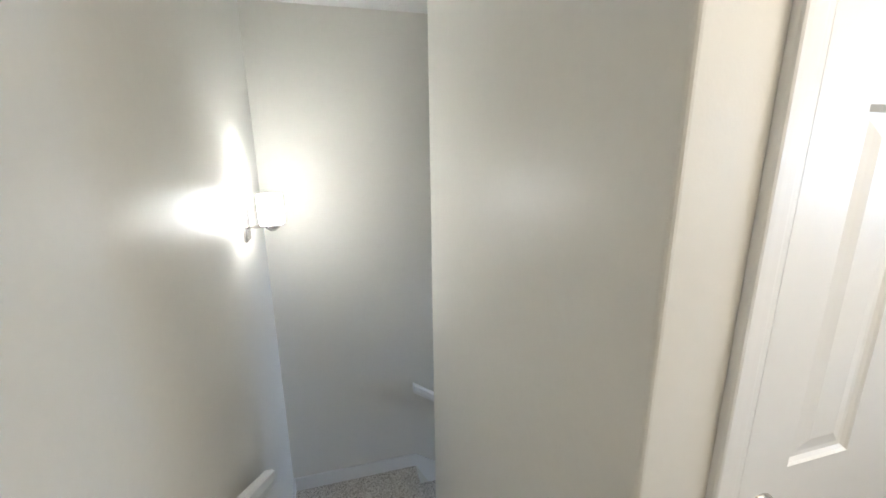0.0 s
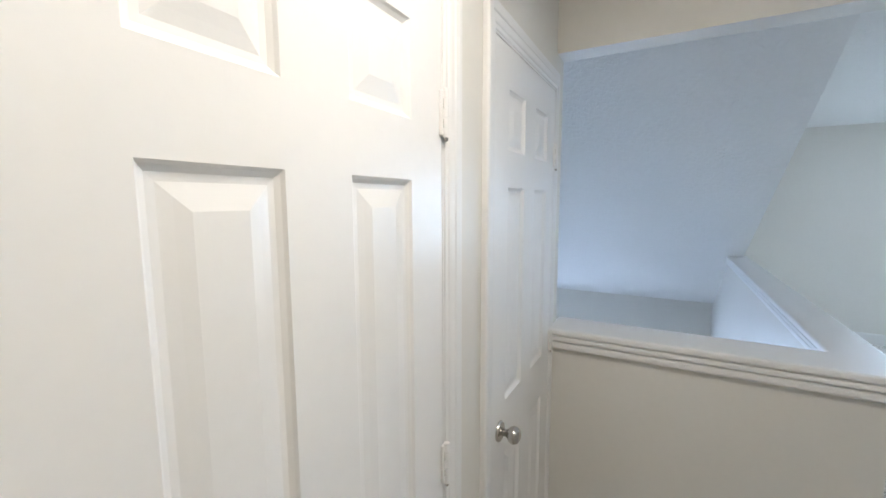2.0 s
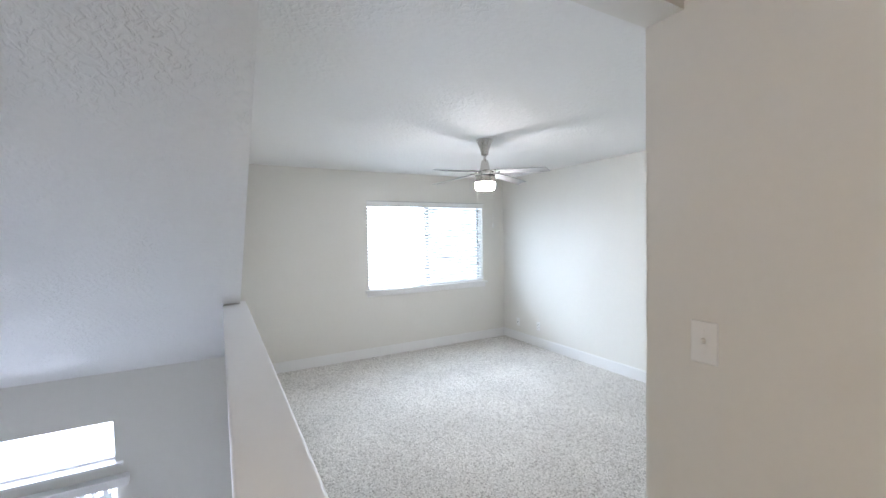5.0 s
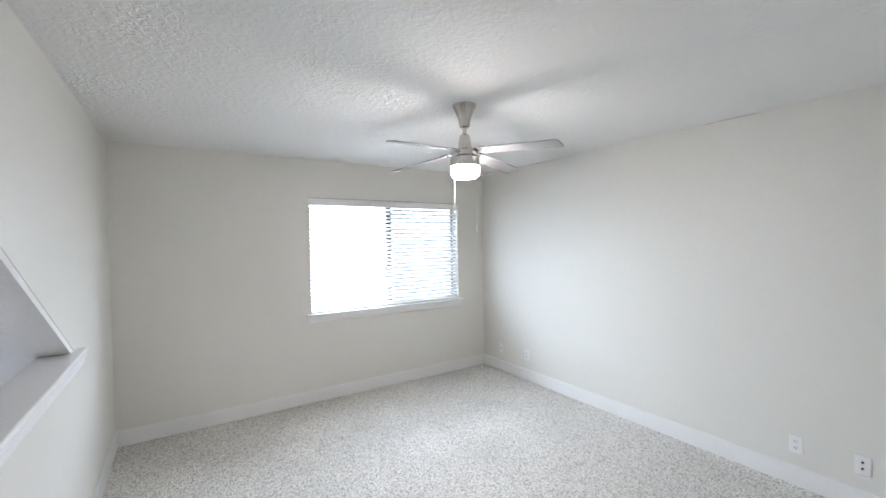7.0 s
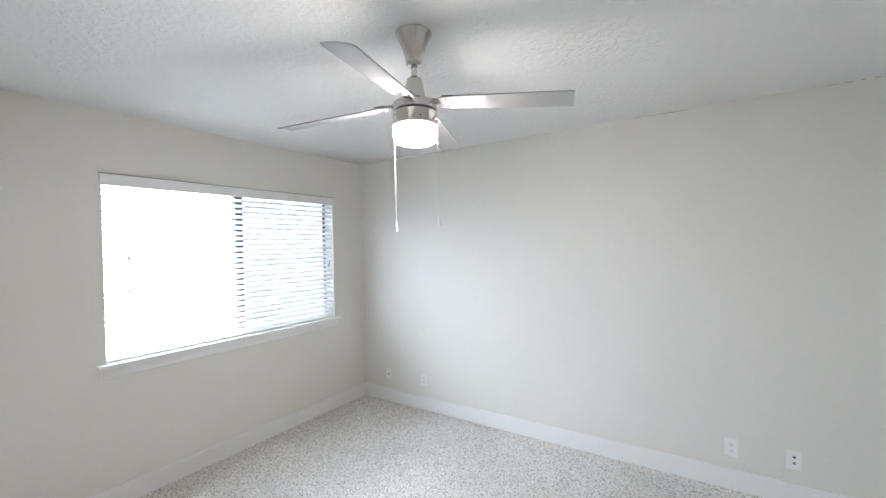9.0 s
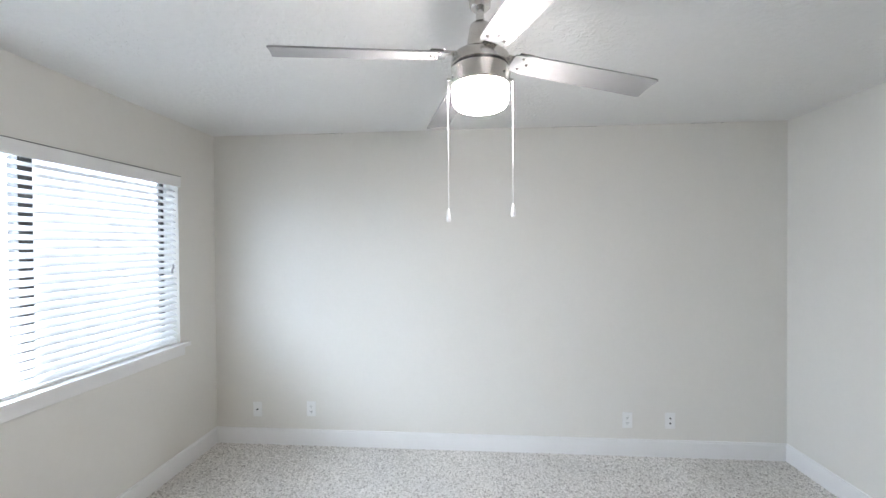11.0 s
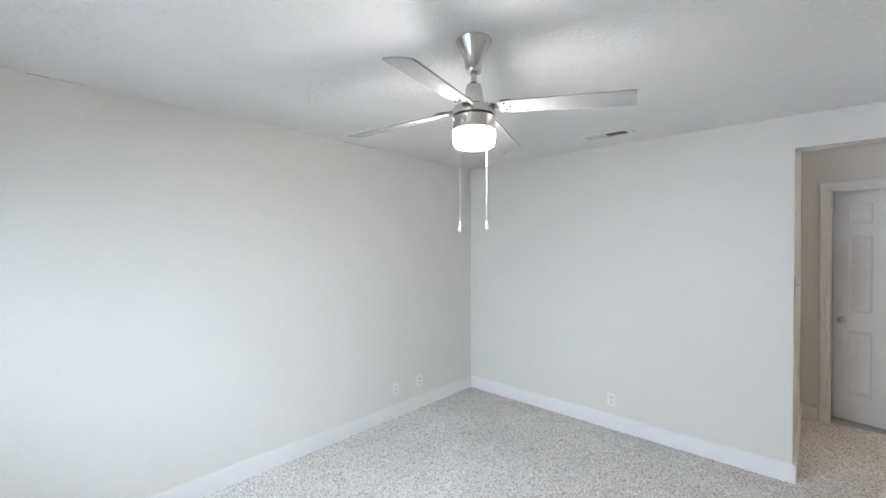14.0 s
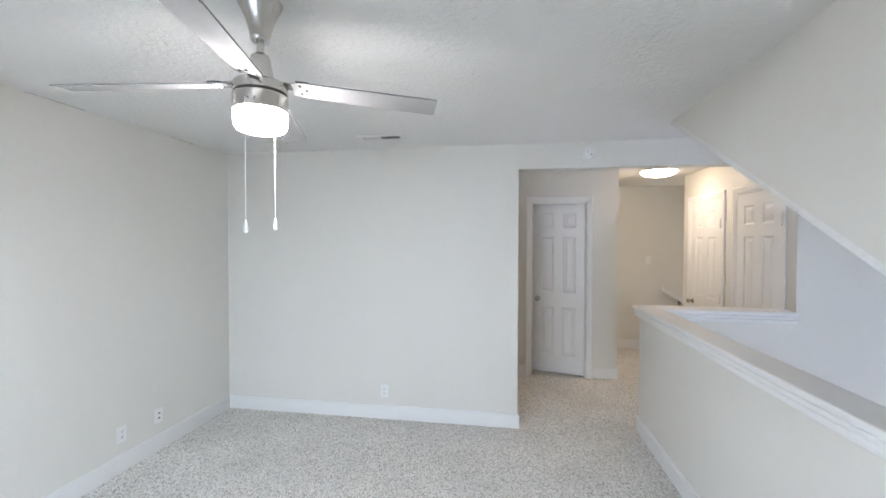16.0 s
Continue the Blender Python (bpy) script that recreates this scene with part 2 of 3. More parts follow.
structure("floor", boxes((XL - 0.1, 2.83, YS - 0.1, 0.98, -0.25, 0), (2.83, XW + 0.1, YS - 0.1, -0.06, -0.25, 0)), CARPET,
          "speckled light grey and beige looped carpet, wall to wall", "floor")
structure("ceiling", boxes((XL - 0.1, XW + 0.3, YS - 0.1, YV + 0.1, HC, HC + 0.12)), CEIL, "white ceiling with a knockdown texture", "ceiling")
structure("ceiling_slope", prism([(SX, HC - 0.002), (XW + 0.06, HC - SK * (XW + 0.06 - SX)), (XW + 0.06, HC - SK * (XW + 0.06 - SX) + 0.12), (SX + 0.25, HC - 0.002)], "y", YC0 + 0.003, YV), CEIL,
          "white sloping ceiling over the open void", "ceiling")
structure("wall_south", boxes((XL, XW, YS - 0.12, YS, -0.2, HC)), WALL, "plain light greige painted wall with outlets", "wall")
W0, W1, WZ0, WZ1 = -3.45, -1.665, 0.88, 2.012
T0, T1, TZ0, TZ1 = 0.985, 3.27, -0.61, -0.20
G0, G1, GZ1 = 1.0, 3.27, -0.82
structure("wall_east", boxes(
    (XW, XW + 0.16, YS - 0.12, W0, -0.2, HC), (XW, XW + 0.16, W1, YC0 + 0.05, -0.2, HC), (XW, XW + 0.16, W0, W1, -0.2, WZ0), (XW, XW + 0.16, W0, W1, WZ1, HC)), WALL,
    "plain light greige painted wall around the window", "wall")
structure("wall_east_lower", boxes(
    (XW, XW + 0.16, YC0 + 0.05, T0, LOW, 0.5), (XW, XW + 0.16, T1, YV + 0.1, LOW, 0.5), (XW, XW + 0.16, T0, T1, TZ1, 0.5), (XW, XW + 0.16, T0, T1, GZ1, TZ0)), WALL,
    "greige painted wall of the room below", "wall")
west = prism([(YS, -0.2), (YR, -0.2), (YR, HH), (YH, HH), (YH, HC), (YS, HC)], "x", XA, XB)
bmesh.ops.bevel(west, geom=[e for e in west.edges if abs(e.verts[0].co.z - e.verts[1].co.z) > 1 and abs(e.verts[0].co.y - YR) < 0.01 and e.verts[0].co.x > XB - 0.01], offset=0.012, segments=4, affect="EDGES", profile=0.5)
structure("wall_west_bedroom", west, WALL, "plain greige painted wall with a wide opening under a header", "wall")
structure("wall_half_hall", boxes((XA, XB, YC0, YH, LOW, CAP)), WALL, "greige painted half wall at the void", "wall")
structure("wall_half_void", boxes((XB, XW, YC0, YC1, LOW, CAP)), WALL, "greige painted half wall beside the void", "wall")
structure("wall_cheek", prism([(SX + 0.06, HC), (XW, HC), (XW, CAP), (SX + 0.06 + (HC - CAP) / SK, CAP)], "y", YC0, YC1 + 0.01), WALL, "painted wall above the slope of the roof", "wall")
structure("wall_void_west", boxes((XA, XB, YH, YE - 0.1, LOW, HC), (XA, XB, YF + 0.12, YV, LOW, HC), (XA, XB, YE - 0.1, YF + 0.12, 0.45, HC)), WALL, "greige painted wall of the void", "wall")
structure("wall_void_north", boxes((XA, XW, YV, YV + 0.12, LOW, HC)), WALL, "greige painted far wall of the void", "wall")
structure("floor_lower", boxes((XA, XW + 0.1, YC0, YV, LOW - 0.1, LOW)), LOWER, "unseen floor of the room below, pale to bounce light", "floor")
structure("wall_recess_side", boxes((XL, XA, YR - 0.1, YR, -0.2, HC)), WALL, "greige painted wall with a light switch", "wall")
RD0, RD1 = -0.93, -0.31         # recess door opening
structure("wall_recess_door", boxes((XR - 0.11, XR, YR, RD0, -0.2, HC), (XR - 0.11, XR, RD1, YT, -0.2, HC), (XR - 0.11, XR, RD0, RD1, 2.05, HC)), WALL, "greige painted wall around a white door", "wall")
structure("wall_hall_south", boxes((XL, XR - 0.11, YT - 0.1, YT, -0.2, HC)), WALL, "greige painted hall wall", "wall")
# Unseen wall, added to stop the light leak from the west.
structure("wall_west_closing", boxes((XL - 0.12, XL, YS - 0.12, YR - 0.1, -0.2, HC)), WALL, "unseen plain wall that shuts out light on the west side", "wall")
structure("wall_hall_west", boxes((XL - 0.12, XL, YR - 0.1, YF + 0.12, -2.85, HC)), WALL, "greige painted wall with a sconce", "wall")
D1A, D1B, D2A, D2B, DH = 1.098, 1.785, 2.080, 2.735, 2.045
structure("wall_hall_north", boxes((XS + 0.1, D1A, YH, YH + 0.1, -0.2, HC), (D1B, D2A, YH, YH + 0.1, -0.2, HC), (D2B, XA, YH, YH + 0.1, -0.2, HC),
                                   (D1A, D1B, YH, YH + 0.1, DH, HC), (D2A, D2B, YH, YH + 0.1, DH, HC)), WALL, "greige painted hall wall with two closet doors", "wall")
stair_side = prism([(XS, YH), (XS, YE), (XA, YE), (XA, YE - 0.1), (XS + 0.1, YE - 0.1), (XS + 0.1, YH)], "z", -2.85, HC)
bmesh.ops.bevel(stair_side, geom=[e for e in stair_side.edges if abs(e.verts[0].co.z - e.verts[1].co.z) > 1 and e.verts[0].co.x < XS + 0.01], offset=0.012, segments=4, affect="EDGES", profile=0.5)
structure("wall_stair_side", stair_side, WALL, "greige painted wall beside the stairs", "wall")
structure("wall_stair_far", boxes((XL, XA, YF, YF + 0.12, -2.85, HC)), WALL, "greige painted wall at the stair landing", "wall")
structure("ground", boxes((-60, 90, -80, 80, -3.3, -3.2)), EARTH, "bare ground outside the house", "ground")

# stairs
stair = thing("staircase", pose(0, 0, 0), "carpeted stairs going down to a landing", "stairs")
stair["kind"] = "structure"
RISE = 0.186
for i in range(4):
    y0 = 0.98 + 0.25 * i
    part("step", boxes((XL, XS, y0, y0 + 0.27, -RISE * (i + 2), -RISE * (i + 1)), bevel=0.012), CARPET, stair)
part("landing", boxes((XL, XS + 0.04, 1.98, YF, -1.19, -0.93), bevel=0.012), CARPET, stair)
for i in range(7):
    x = XS + 0.04 + 0.26 * i
    part("step", boxes((x - 0.02, x + 0.26, YE, YF, -1.116 - RISE * i - 0.2, -1.116 - RISE * i), bevel=0.012), CARPET, stair)


# ---------------- trim ----------------
def baseboard(name, runs, h=0.125, d=0.014):
    """Runs of skirting: (x0, y0, x1, y1, nx, ny) with the side that faces the room."""
    bm = bmesh.new()
    for x0, y0, x1, y1, nx, ny in runs:
        for dd, z0, z1 in ((d, 0.0, h - 0.012), (d - 0.005, h - 0.012, h)):
            xs, ys = sorted((x0, x1)), sorted((y0, y1))
            if nx:
                a = (min(x0, x0 + nx * dd), max(x0, x0 + nx * dd), ys[0], ys[1])
            else:
                a = (xs[0], xs[1], min(y0, y0 + ny * dd), max(y0, y0 + ny * dd))
            box(bm, *a, z0, z1)
    return structure(name, bm, TRIM, "white painted baseboard", "baseboard")


baseboard("baseboard_south", [(XB, YS, XW, YS, 0, 1)])
baseboard("baseboard_east", [(XW, YS + 0.014, XW, YC0 - 0.014, -1, 0)])
baseboard("baseboard_west", [(XB, YS + 0.014, XB, YR + 0.0, 1, 0)])
baseboard("baseboard_half_wall", [(XB, YC0, XW, YC0, 0, -1), (XA - 0.014, YC0, XB, YC0, 0, -1)])
baseboard("baseboard_half_hall", [(XA, YC0, XA, YH, -1, 0)])
baseboard("baseboard_recess_side", [(XR + 0.014, YR, XB + 0.014, YR, 0, 1)])
baseboard("baseboard_recess", [(XR, YR, XR, RD0 - 0.075, 1, 0), (XR, RD1 + 0.075, XR, YT + 0.014, 1, 0)])
baseboard("baseboard_hall_south", [(XL, YT, XR, YT, 0, 1)])
baseboard("baseboard_hall_west", [(XL, YT + 0.014, XL, 0.98, 1, 0)])
baseboard("baseboard_hall_north", [(XS, YH, D1A - 0.085, YH, 0, -1), (D1B + 0.085, YH, D2A - 0.072, YH, 0, -1)])


def landing_trim():
    bm = boxes((XL, XS + 0.04, YF - 0.014, YF, -0.93, -0.82))
    x0 = XS + 0.04
    for g in (prism([(x0, -0.93), (x0, -0.82), (2.7, -0.82 - 0.69 * (2.7 - x0)), (2.7, -1.01 - 0.69 * (2.7 - x0)), (x0 + 0.1, -1.11)], "y", YF - 0.013, YF),
              prism([(YF - 0.014, -0.93), (YF - 0.014, -0.82), (1.98, -0.82), (0.99, -0.04), (0.99, -0.2), (1.98, -0.93)], "x", XL, XL + 0.013)):
        me = bpy.data.meshes.new("t")
        g.to_mesh(me)
        g.free()
        bm.from_mesh(me)
        bpy.data.meshes.remove(me)
    return bm


structure("baseboard_landing", landing_trim(), TRIM, "white skirting of the stair landing", "baseboard")


cap = bmesh.new()
CE = SX + (HC - CAP) / SK + 0.03
for o, z0, z1, bev in ((0.045, 1.029, 1.058, 0.009), (0.029, 1.023, 1.0295, 0.001), (0.037, 1.002, 1.0235, 0.007), (0.023, 0.997, 1.0025, 0.001), (0.029, 0.964, 0.9975, 0.011)):
    for arm in ([(XA - o, YC0 - o), (XB + o, YC1 + o), (XB + o, YH - 0.002), (XA - o, YH - 0.002)], [(XA - o, YC0 - o), (CE, YC0 - o), (CE, YC1 + o), (XB + o, YC1 + o)]):
        run = prism(arm, "z", z0, z1)
        flat = [e for e in run.edges if abs(e.verts[0].co.z - e.verts[1].co.z) < 1e-6 and (abs(e.verts[0].co.x - e.verts[1].co.x) < 1e-4 or abs(e.verts[0].co.y - e.verts[1].co.y) < 1e-4)]
        bmesh.ops.bevel(run, geom=flat, offset=bev, segments=3, affect="EDGES", profile=0.5)
        tmp = bpy.data.meshes.new("t")
        run.to_mesh(tmp)
        run.free()
        cap.from_mesh(tmp)
        bpy.data.meshes.remove(tmp)
structure("trim_half_wall_cap", cap, TRIM, "white moulded wooden cap on the half wall", "trim")


# ---------------- doors ----------------
def panel_face(bm, x0, x1, z0, z1, y):
    """A sunk and raised panel in a front that faces -y."""
    loops = []
    for inset, depth in ((0, 0), (0.004, 0.0045), (0.011, 0.009), (0.020, 0.0095), (0.034, 0.0065), (0.050, 0.0025)):
        loops.append([bm.verts.new((a, y + depth, b)) for a, b in ((x0 + inset, z0 + inset), (x1 - inset, z0 + inset), (x1 - inset, z1 - inset), (x0 + inset, z1 - inset))])
    for p, q in zip(loops, loops[1:]):
        for i in range(4):
            j = (i + 1) % 4
            bm.faces.new((p[i], p[j], q[j], q[i]))
    bm.faces.new(loops[-1])


def door_slab(w, h, thick=0.035):
    bm = bmesh.new()
    stile, mull = w * 0.168, w * 0.18
    pw = (w - 2 * stile - mull) / 2
    xs = [0, stile, stile + pw, stile + pw + mull, w - stile, w]
    zs = [0, 0.215, 0.79, 0.965, 1.635, 1.745, h - 0.115, h]
    for side, y in ((1, 0.0), (-1, -thick)):
        b2 = bmesh.new()
        for i in range(5):
            for k in range(7):
                if i in (1, 3) and k in (1, 3, 5):
                    panel_face(b2, xs[i], xs[i + 1], zs[k], zs[k + 1], 0)
                else:
                    b2.faces.new([b2.verts.new((a, 0, b)) for a, b in ((xs[i], zs[k]), (xs[i + 1], zs[k]), (xs[i + 1], zs[k + 1]), (xs[i], zs[k + 1]))])
        if side < 0:
            b2.transform(Matrix.Translation((0, thick, 0)) @ Matrix.Diagonal((1, -1, 1, 1)))
            bmesh.ops.reverse_faces(b2, faces=b2.faces)
        me = bpy.data.meshes.new("t")
        b2.to_mesh(me)
        b2.free()
        bm.from_mesh(me)
        bpy.data.meshes.remove(me)
    for a, b in (((0, 0), (0, h)), ((w, h), (w, 0)), ((0, h), (w, h)), ((w, 0), (0, 0))):
        bm.faces.new([bm.verts.new(p) for p in ((a[0], 0, a[1]), (b[0], 0, b[1]), (b[0], thick, b[1]), (a[0], thick, a[1]))])
    bmesh.ops.remove_doubles(bm, verts=bm.verts, dist=1e-5)
    bmesh.ops.recalc_face_normals(bm, faces=bm.faces)
    return bm


KNOB = [(0, 0.068), (0.012, 0.067), (0.021, 0.062), (0.026, 0.053), (0.0265, 0.046), (0.023, 0.037), (0.015, 0.030), (0.011, 0.024), (0.011, 0.012), (0.014, 0.010)]
ROSE = [(0, 0.012), (0.020, 0.012), (0.029, 0.008), (0.032, 0.003), (0.032, 0.0)]


def door(name, w, m, label, hinge_right=True, hinges=True, knob_side=0):
    h = 2.034
    d = thing(name, m, label, "door")
    d["kind"] = "structure"
    slab = part("door_leaf", door_slab(w, h), DOOR, d)
    kx = 0.062 if hinge_right else w - 0.062
    face = pose(kx, 0, 0.885, 90, 0, 0)
    hd = part("door_handle", lathe(KNOB, 28, face), NICKEL, d, "satin nickel door knob", True)
    part("rosette", lathe(ROSE, 28, face), NICKEL, hd, "", True)
    part("latch_plate", boxes((-0.0015, 0.001, 0.006, 0.030, 0.855, 0.915)), NICKEL, d)
    if hinges:
        for z in (0.20, 1.0, 1.775):
            x = w + 0.002 if hinge_right else -0.002
            hinge = part("hinge", boxes((x - 0.013, x - 0.0005, -0.0075, -0.0003, z - 0.045, z + 0.045), (x + 0.0005, x + 0.011, -0.0075, -0.0028, z - 0.045, z + 0.045), bevel=0.001), TRIM, d, "hinge painted over in white")
            part("hinge_pin", lathe([(0, 0.05), (0.007, 0.049)] + [(r, 0.049 - 0.0196 * i + d) for i in range(1, 5) for r, d in ((0.007, 0.0008), (0.0055, 0.0004), (0.0055, -0.0004), (0.007, -0.0008))] + [(0.007, -0.049), (0, -0.05)], 10, pose(x, -0.0095, z)), TRIM, hinge, "", True)
            part("pin_tip", lathe([(0, -0.048), (0.005, -0.049), (0.005, -0.054), (0.003, -0.057), (0, -0.057)], 10, pose(x, -0.0095, z)), NICKEL, hinge, "bare metal pin end", True)
            part("screws", boxes((x - 0.0075, x - 0.0045, -0.0082, -0.0074, z - 0.030, z - 0.012), (x - 0.0075, x - 0.0045, -0.0082, -0.0074, z + 0.008, z + 0.030)), NICKEL, hinge, "bare metal screw heads")
    return d


def casing(name, m, w, h, width=0.062, right=0.0, stop=0.040):
    """Moulded casing with mitred corners on the room side (-y), round an opening from x=0 to w."""
    bm = bmesh.new()
    k = width - 0.062
    profile = [(0.006, 0.0), (0.006, 0.0075), (0.009, 0.0095), (0.018, 0.0100), (0.021, 0.0125), (0.027, 0.0140), (0.034 + k * 0.6, 0.0145),
               (0.038 + k * 0.6, 0.0175), (0.046 + k, 0.0190), (0.056 + k, 0.0190), (0.060 + k, 0.0170), (width, 0.0125), (width, 0.0)]
    rows = []
    for o, d in profile:
        ro = min(o, right or o)
        dr = min(d, 0.0140) if ro < o else d
        rows.append([bm.verts.new(p) for p in ((-o, -d, 0.0), (-o, -d, h + o), (w + ro, -dr, h + o), (w + ro, -dr, 0.0))])
    for a, b in zip(rows, rows[1:]):
        for i in range(3):
            bm.faces.new((a[i], b[i], b[i + 1], a[i + 1]))
    for x0, x1 in ((-0.006, 0.0), (w, w + 0.006)):
        box(bm, x0, x1, -0.006, 0.10, 0, h)
    box(bm, -0.006, w + 0.006, -0.006, 0.10, h, h + 0.006)
    box(bm, 0.0, 0.012, stop, stop + 0.033, 0, h)
    box(bm, w - 0.012, w, stop, stop + 0.033, 0, h)
    box(bm, 0.012, w - 0.012, stop, stop + 0.033, h - 0.012, h)
    bmesh.ops.remove_doubles(bm, verts=bm.verts, dist=1e-6)
    bm.transform(m)
    return structure(name, bm, TRIM, "white moulded door casing", "trim")


door("door_1", D1B - D1A - 0.004, pose(D1A + 0.002, YH - 0.006, 0.008), "closed white six-panel closet door with nickel hinges")
casing("trim_door_1", pose(D1A, YH - 0.0005, 0), D1B - D1A, DH, 0.074)
door("door_2", D2B - D2A - 0.004, pose(D2A + 0.002, YH - 0.006, 0.008), "closed white six-panel closet door beside the half wall")
casing("trim_door_2", pose(D2A, YH - 0.0005, 0), D2B - D2A, DH, 0.072, 0.0397)
rw = RD1 - RD0 - 0.012
door("door_3", rw, pose(XR - 0.048, RD1 - 0.006, 0.012) @ pose(0, 0, 0, 0, 0, 90 - 12.5) @ pose(-rw, 0, 0), "white six-panel door standing slightly ajar in the recess", hinges=False)
casing("trim_door_3", pose(XR - 0.0005 + 0.001, RD0, 0, 0, 0, 90), RD1 - RD0, 2.05, 0.07, stop=0.012)

# ---------------- bedroom window and blind ----------------
win = thing("window_1", pose(XW, (W0 + W1) / 2, WZ0), "bronze aluminium sliding window with a white sill", "window")
win["kind"] = "structure"
hw, wh = (W1 - W0) / 2, WZ1 - WZ0
part("window_frame", boxes((0.100, 0.122, -hw + 0.012, -hw + 0.034, 0, wh), (0.100, 0.122, hw - 0.02, hw, 0, wh), (0.100, 0.122, -hw + 0.034, hw - 0.02, 0, 0.02), (0.100, 0.122, -hw + 0.034, hw - 0.02, wh - 0.02, wh)), DARK, win, "dark bronze frame")
part("outer_track", boxes((0.086, 0.0995, -hw, -hw + 0.010, 0, wh), (0.1225, 0.135, -hw, -hw + 0.012, 0, wh)), PLASTIC, win, "pale side track")
part("meeting_rail", boxes((0.08, 0.14, -0.035, 0.03, 0.03, wh - 0.03)), DARK, win, "dark bronze meeting stile")
for y0, y1, x in ((-hw + 0.035, -0.03, 0.10), (0.03, hw - 0.035, 0.115)):
    pane = part("pane", boxes((x, x + 0.004, y0, y1, 0.03, wh - 0.03)), GLASS, win, "clear window pane")
    pane.visible_shadow = False
# Unseen sheet, added to cut the daylight behind this half of the blind.
screen = part("dimming_screen", boxes((0.128, 0.1285, -hw + 0.022, -0.03, 0.02, wh - 0.02)), SCREEN, win, "unseen half-clear grey sheet that dims one half of the window")
part("window_sill", prism([(-0.045, -hw - 0.05), (-0.001, -hw - 0.05), (-0.001, -hw + 0.001), (0.084, -hw + 0.001), (0.084, hw - 0.001), (-0.001, hw - 0.001), (-0.001, hw + 0.05), (-0.045, hw + 0.05)], "z", -0.024, 0.001), TRIM, win, "white painted sill")
part("apron", boxes((-0.016, -0.001, -hw - 0.03, hw + 0.03, -0.085, -0.027), bevel=0.003), TRIM, win, "white apron")

blind = thing("window_blind", pose(XW, (W0 + W1) / 2, WZ0), "white horizontal slat blind lowered over the window, slats tilted open", "blind")
part("valance", boxes((-0.012, -0.002, -hw - 0.012, hw + 0.012, wh - 0.05, wh + 0.022), (-0.002, 0.05, -hw + 0.002, hw - 0.002, wh - 0.04, wh - 0.003), bevel=0.002), PLASTIC, blind, "white valance with a thin dark top edge")
# Thin black strip along the top of the valance.
part("valance_top_line", boxes((-0.0125, -0.001, -hw - 0.013, hw + 0.013, wh + 0.0225, wh + 0.0250)), HOLE, blind, "thin dark line over the valance")
n_slats, pitch = 25, 0.0425
tilt = radians(31)
slat_bm = bmesh.new()
prof = [(-0.024, 0.0), (-0.012, 0.0022), (0.0, 0.003), (0.012, 0.0022), (0.024, 0.0)]
lo = [(a * math.cos(tilt) - b * math.sin(tilt), a * math.sin(tilt) + b * math.cos(tilt)) for a, b in prof]
vs = [[slat_bm.verts.new((p[0], y, p[1] + o)) for p in lo] for y in (-hw + 0.006, hw - 0.006) for o in (0.0, 0.0024)]
for a, b in ((vs[0], vs[2]), (vs[1], vs[3])):
    for i in range(4):
        slat_bm.faces.new((a[i], a[i + 1], b[i + 1], b[i]))
for i in (0, 4):
    slat_bm.faces.new((vs[0][i], vs[2][i], vs[3][i], vs[1][i]))
bmesh.ops.recalc_face_normals(slat_bm, faces=slat_bm.faces)
slat_me = mesh_of("slat", slat_bm, SLAT, True)
for i in range(n_slats):
    s = new("slat", slat_me)
    s.parent = blind
    s.location = (0.032, 0, wh - 0.075 - i * pitch)
part("bottom_rail", boxes((0.010, 0.055, -hw + 0.006, hw - 0.006, 0.001, 0.020), bevel=0.004), PLASTIC, blind, "white bottom rail")
for y in (-hw + 0.16, -0.30, 0.30, hw - 0.16):
    part("ladder_cord", boxes((0.0085, 0.0095, y - 0.001, y + 0.001, 0.03, wh - 0.05), (0.0555, 0.0565, y - 0.001, y + 0.001, 0.03, wh - 0.05)), PLASTIC, blind)
for y, z in ((hw - 0.13, 0.63), (hw - 0.13, 0.42), (-hw + 0.05, 0.52), (-hw + 0.06, 0.49)):
    cord = part("lift_cord", boxes((0.002, 0.004, y - 0.001, y + 0.001, z + 0.03, wh - 0.05)), PLASTIC, blind)
    part("tassel", lathe([(0, 0.034), (0.004, 0.032), (0.007, 0.0), (0, -0.002)], 10, pose(0.003, y, z)), CORD_END, cord, "small plastic tassel", True)

# ---------------- windows of the room below ----------------
win2 = thing("window_2", pose(XW, (T0 + T1) / 2, TZ0), "wide transom window above the glass door below", "window")
win2["kind"] = "structure"
tw, th = (T1 - T0) / 2, TZ1 - TZ0
part("window_frame", boxes((0.07, 0.12, -tw, -tw + 0.02, 0, th), (0.07, 0.12, tw - 0.04, tw, 0, th), (0.07, 0.12, -tw + 0.02, tw - 0.04, 0, 0.025), (0.07, 0.12, -tw + 0.02, tw - 0.04, th - 0.015, th)), PLASTIC, win2, "white frame")
p2 = part("pane", boxes((0.09, 0.094, -tw + 0.02, tw - 0.04, 0.025, th - 0.015)), GLASS, win2, "clear window pane")
p2.visible_shadow = False
part("window_sill", prism([(-0.05, -tw - 0.06), (-0.001, -tw - 0.06), (-0.001, -tw + 0.001), (0.069, -tw + 0.001), (0.069, tw - 0.001), (-0.001, tw - 0.001), (-0.001, tw + 0.05), (-0.05, tw + 0.05)], "z", -0.024, 0.001), TRIM, win2, "white sill")
slider = thing("door_4", pose(XW, (G0 + G1) / 2, LOW), "glass sliding door of the room below", "glass door")
slider["kind"] = "structure"
gw, gh = (G1 - G0) / 2, GZ1 - LOW
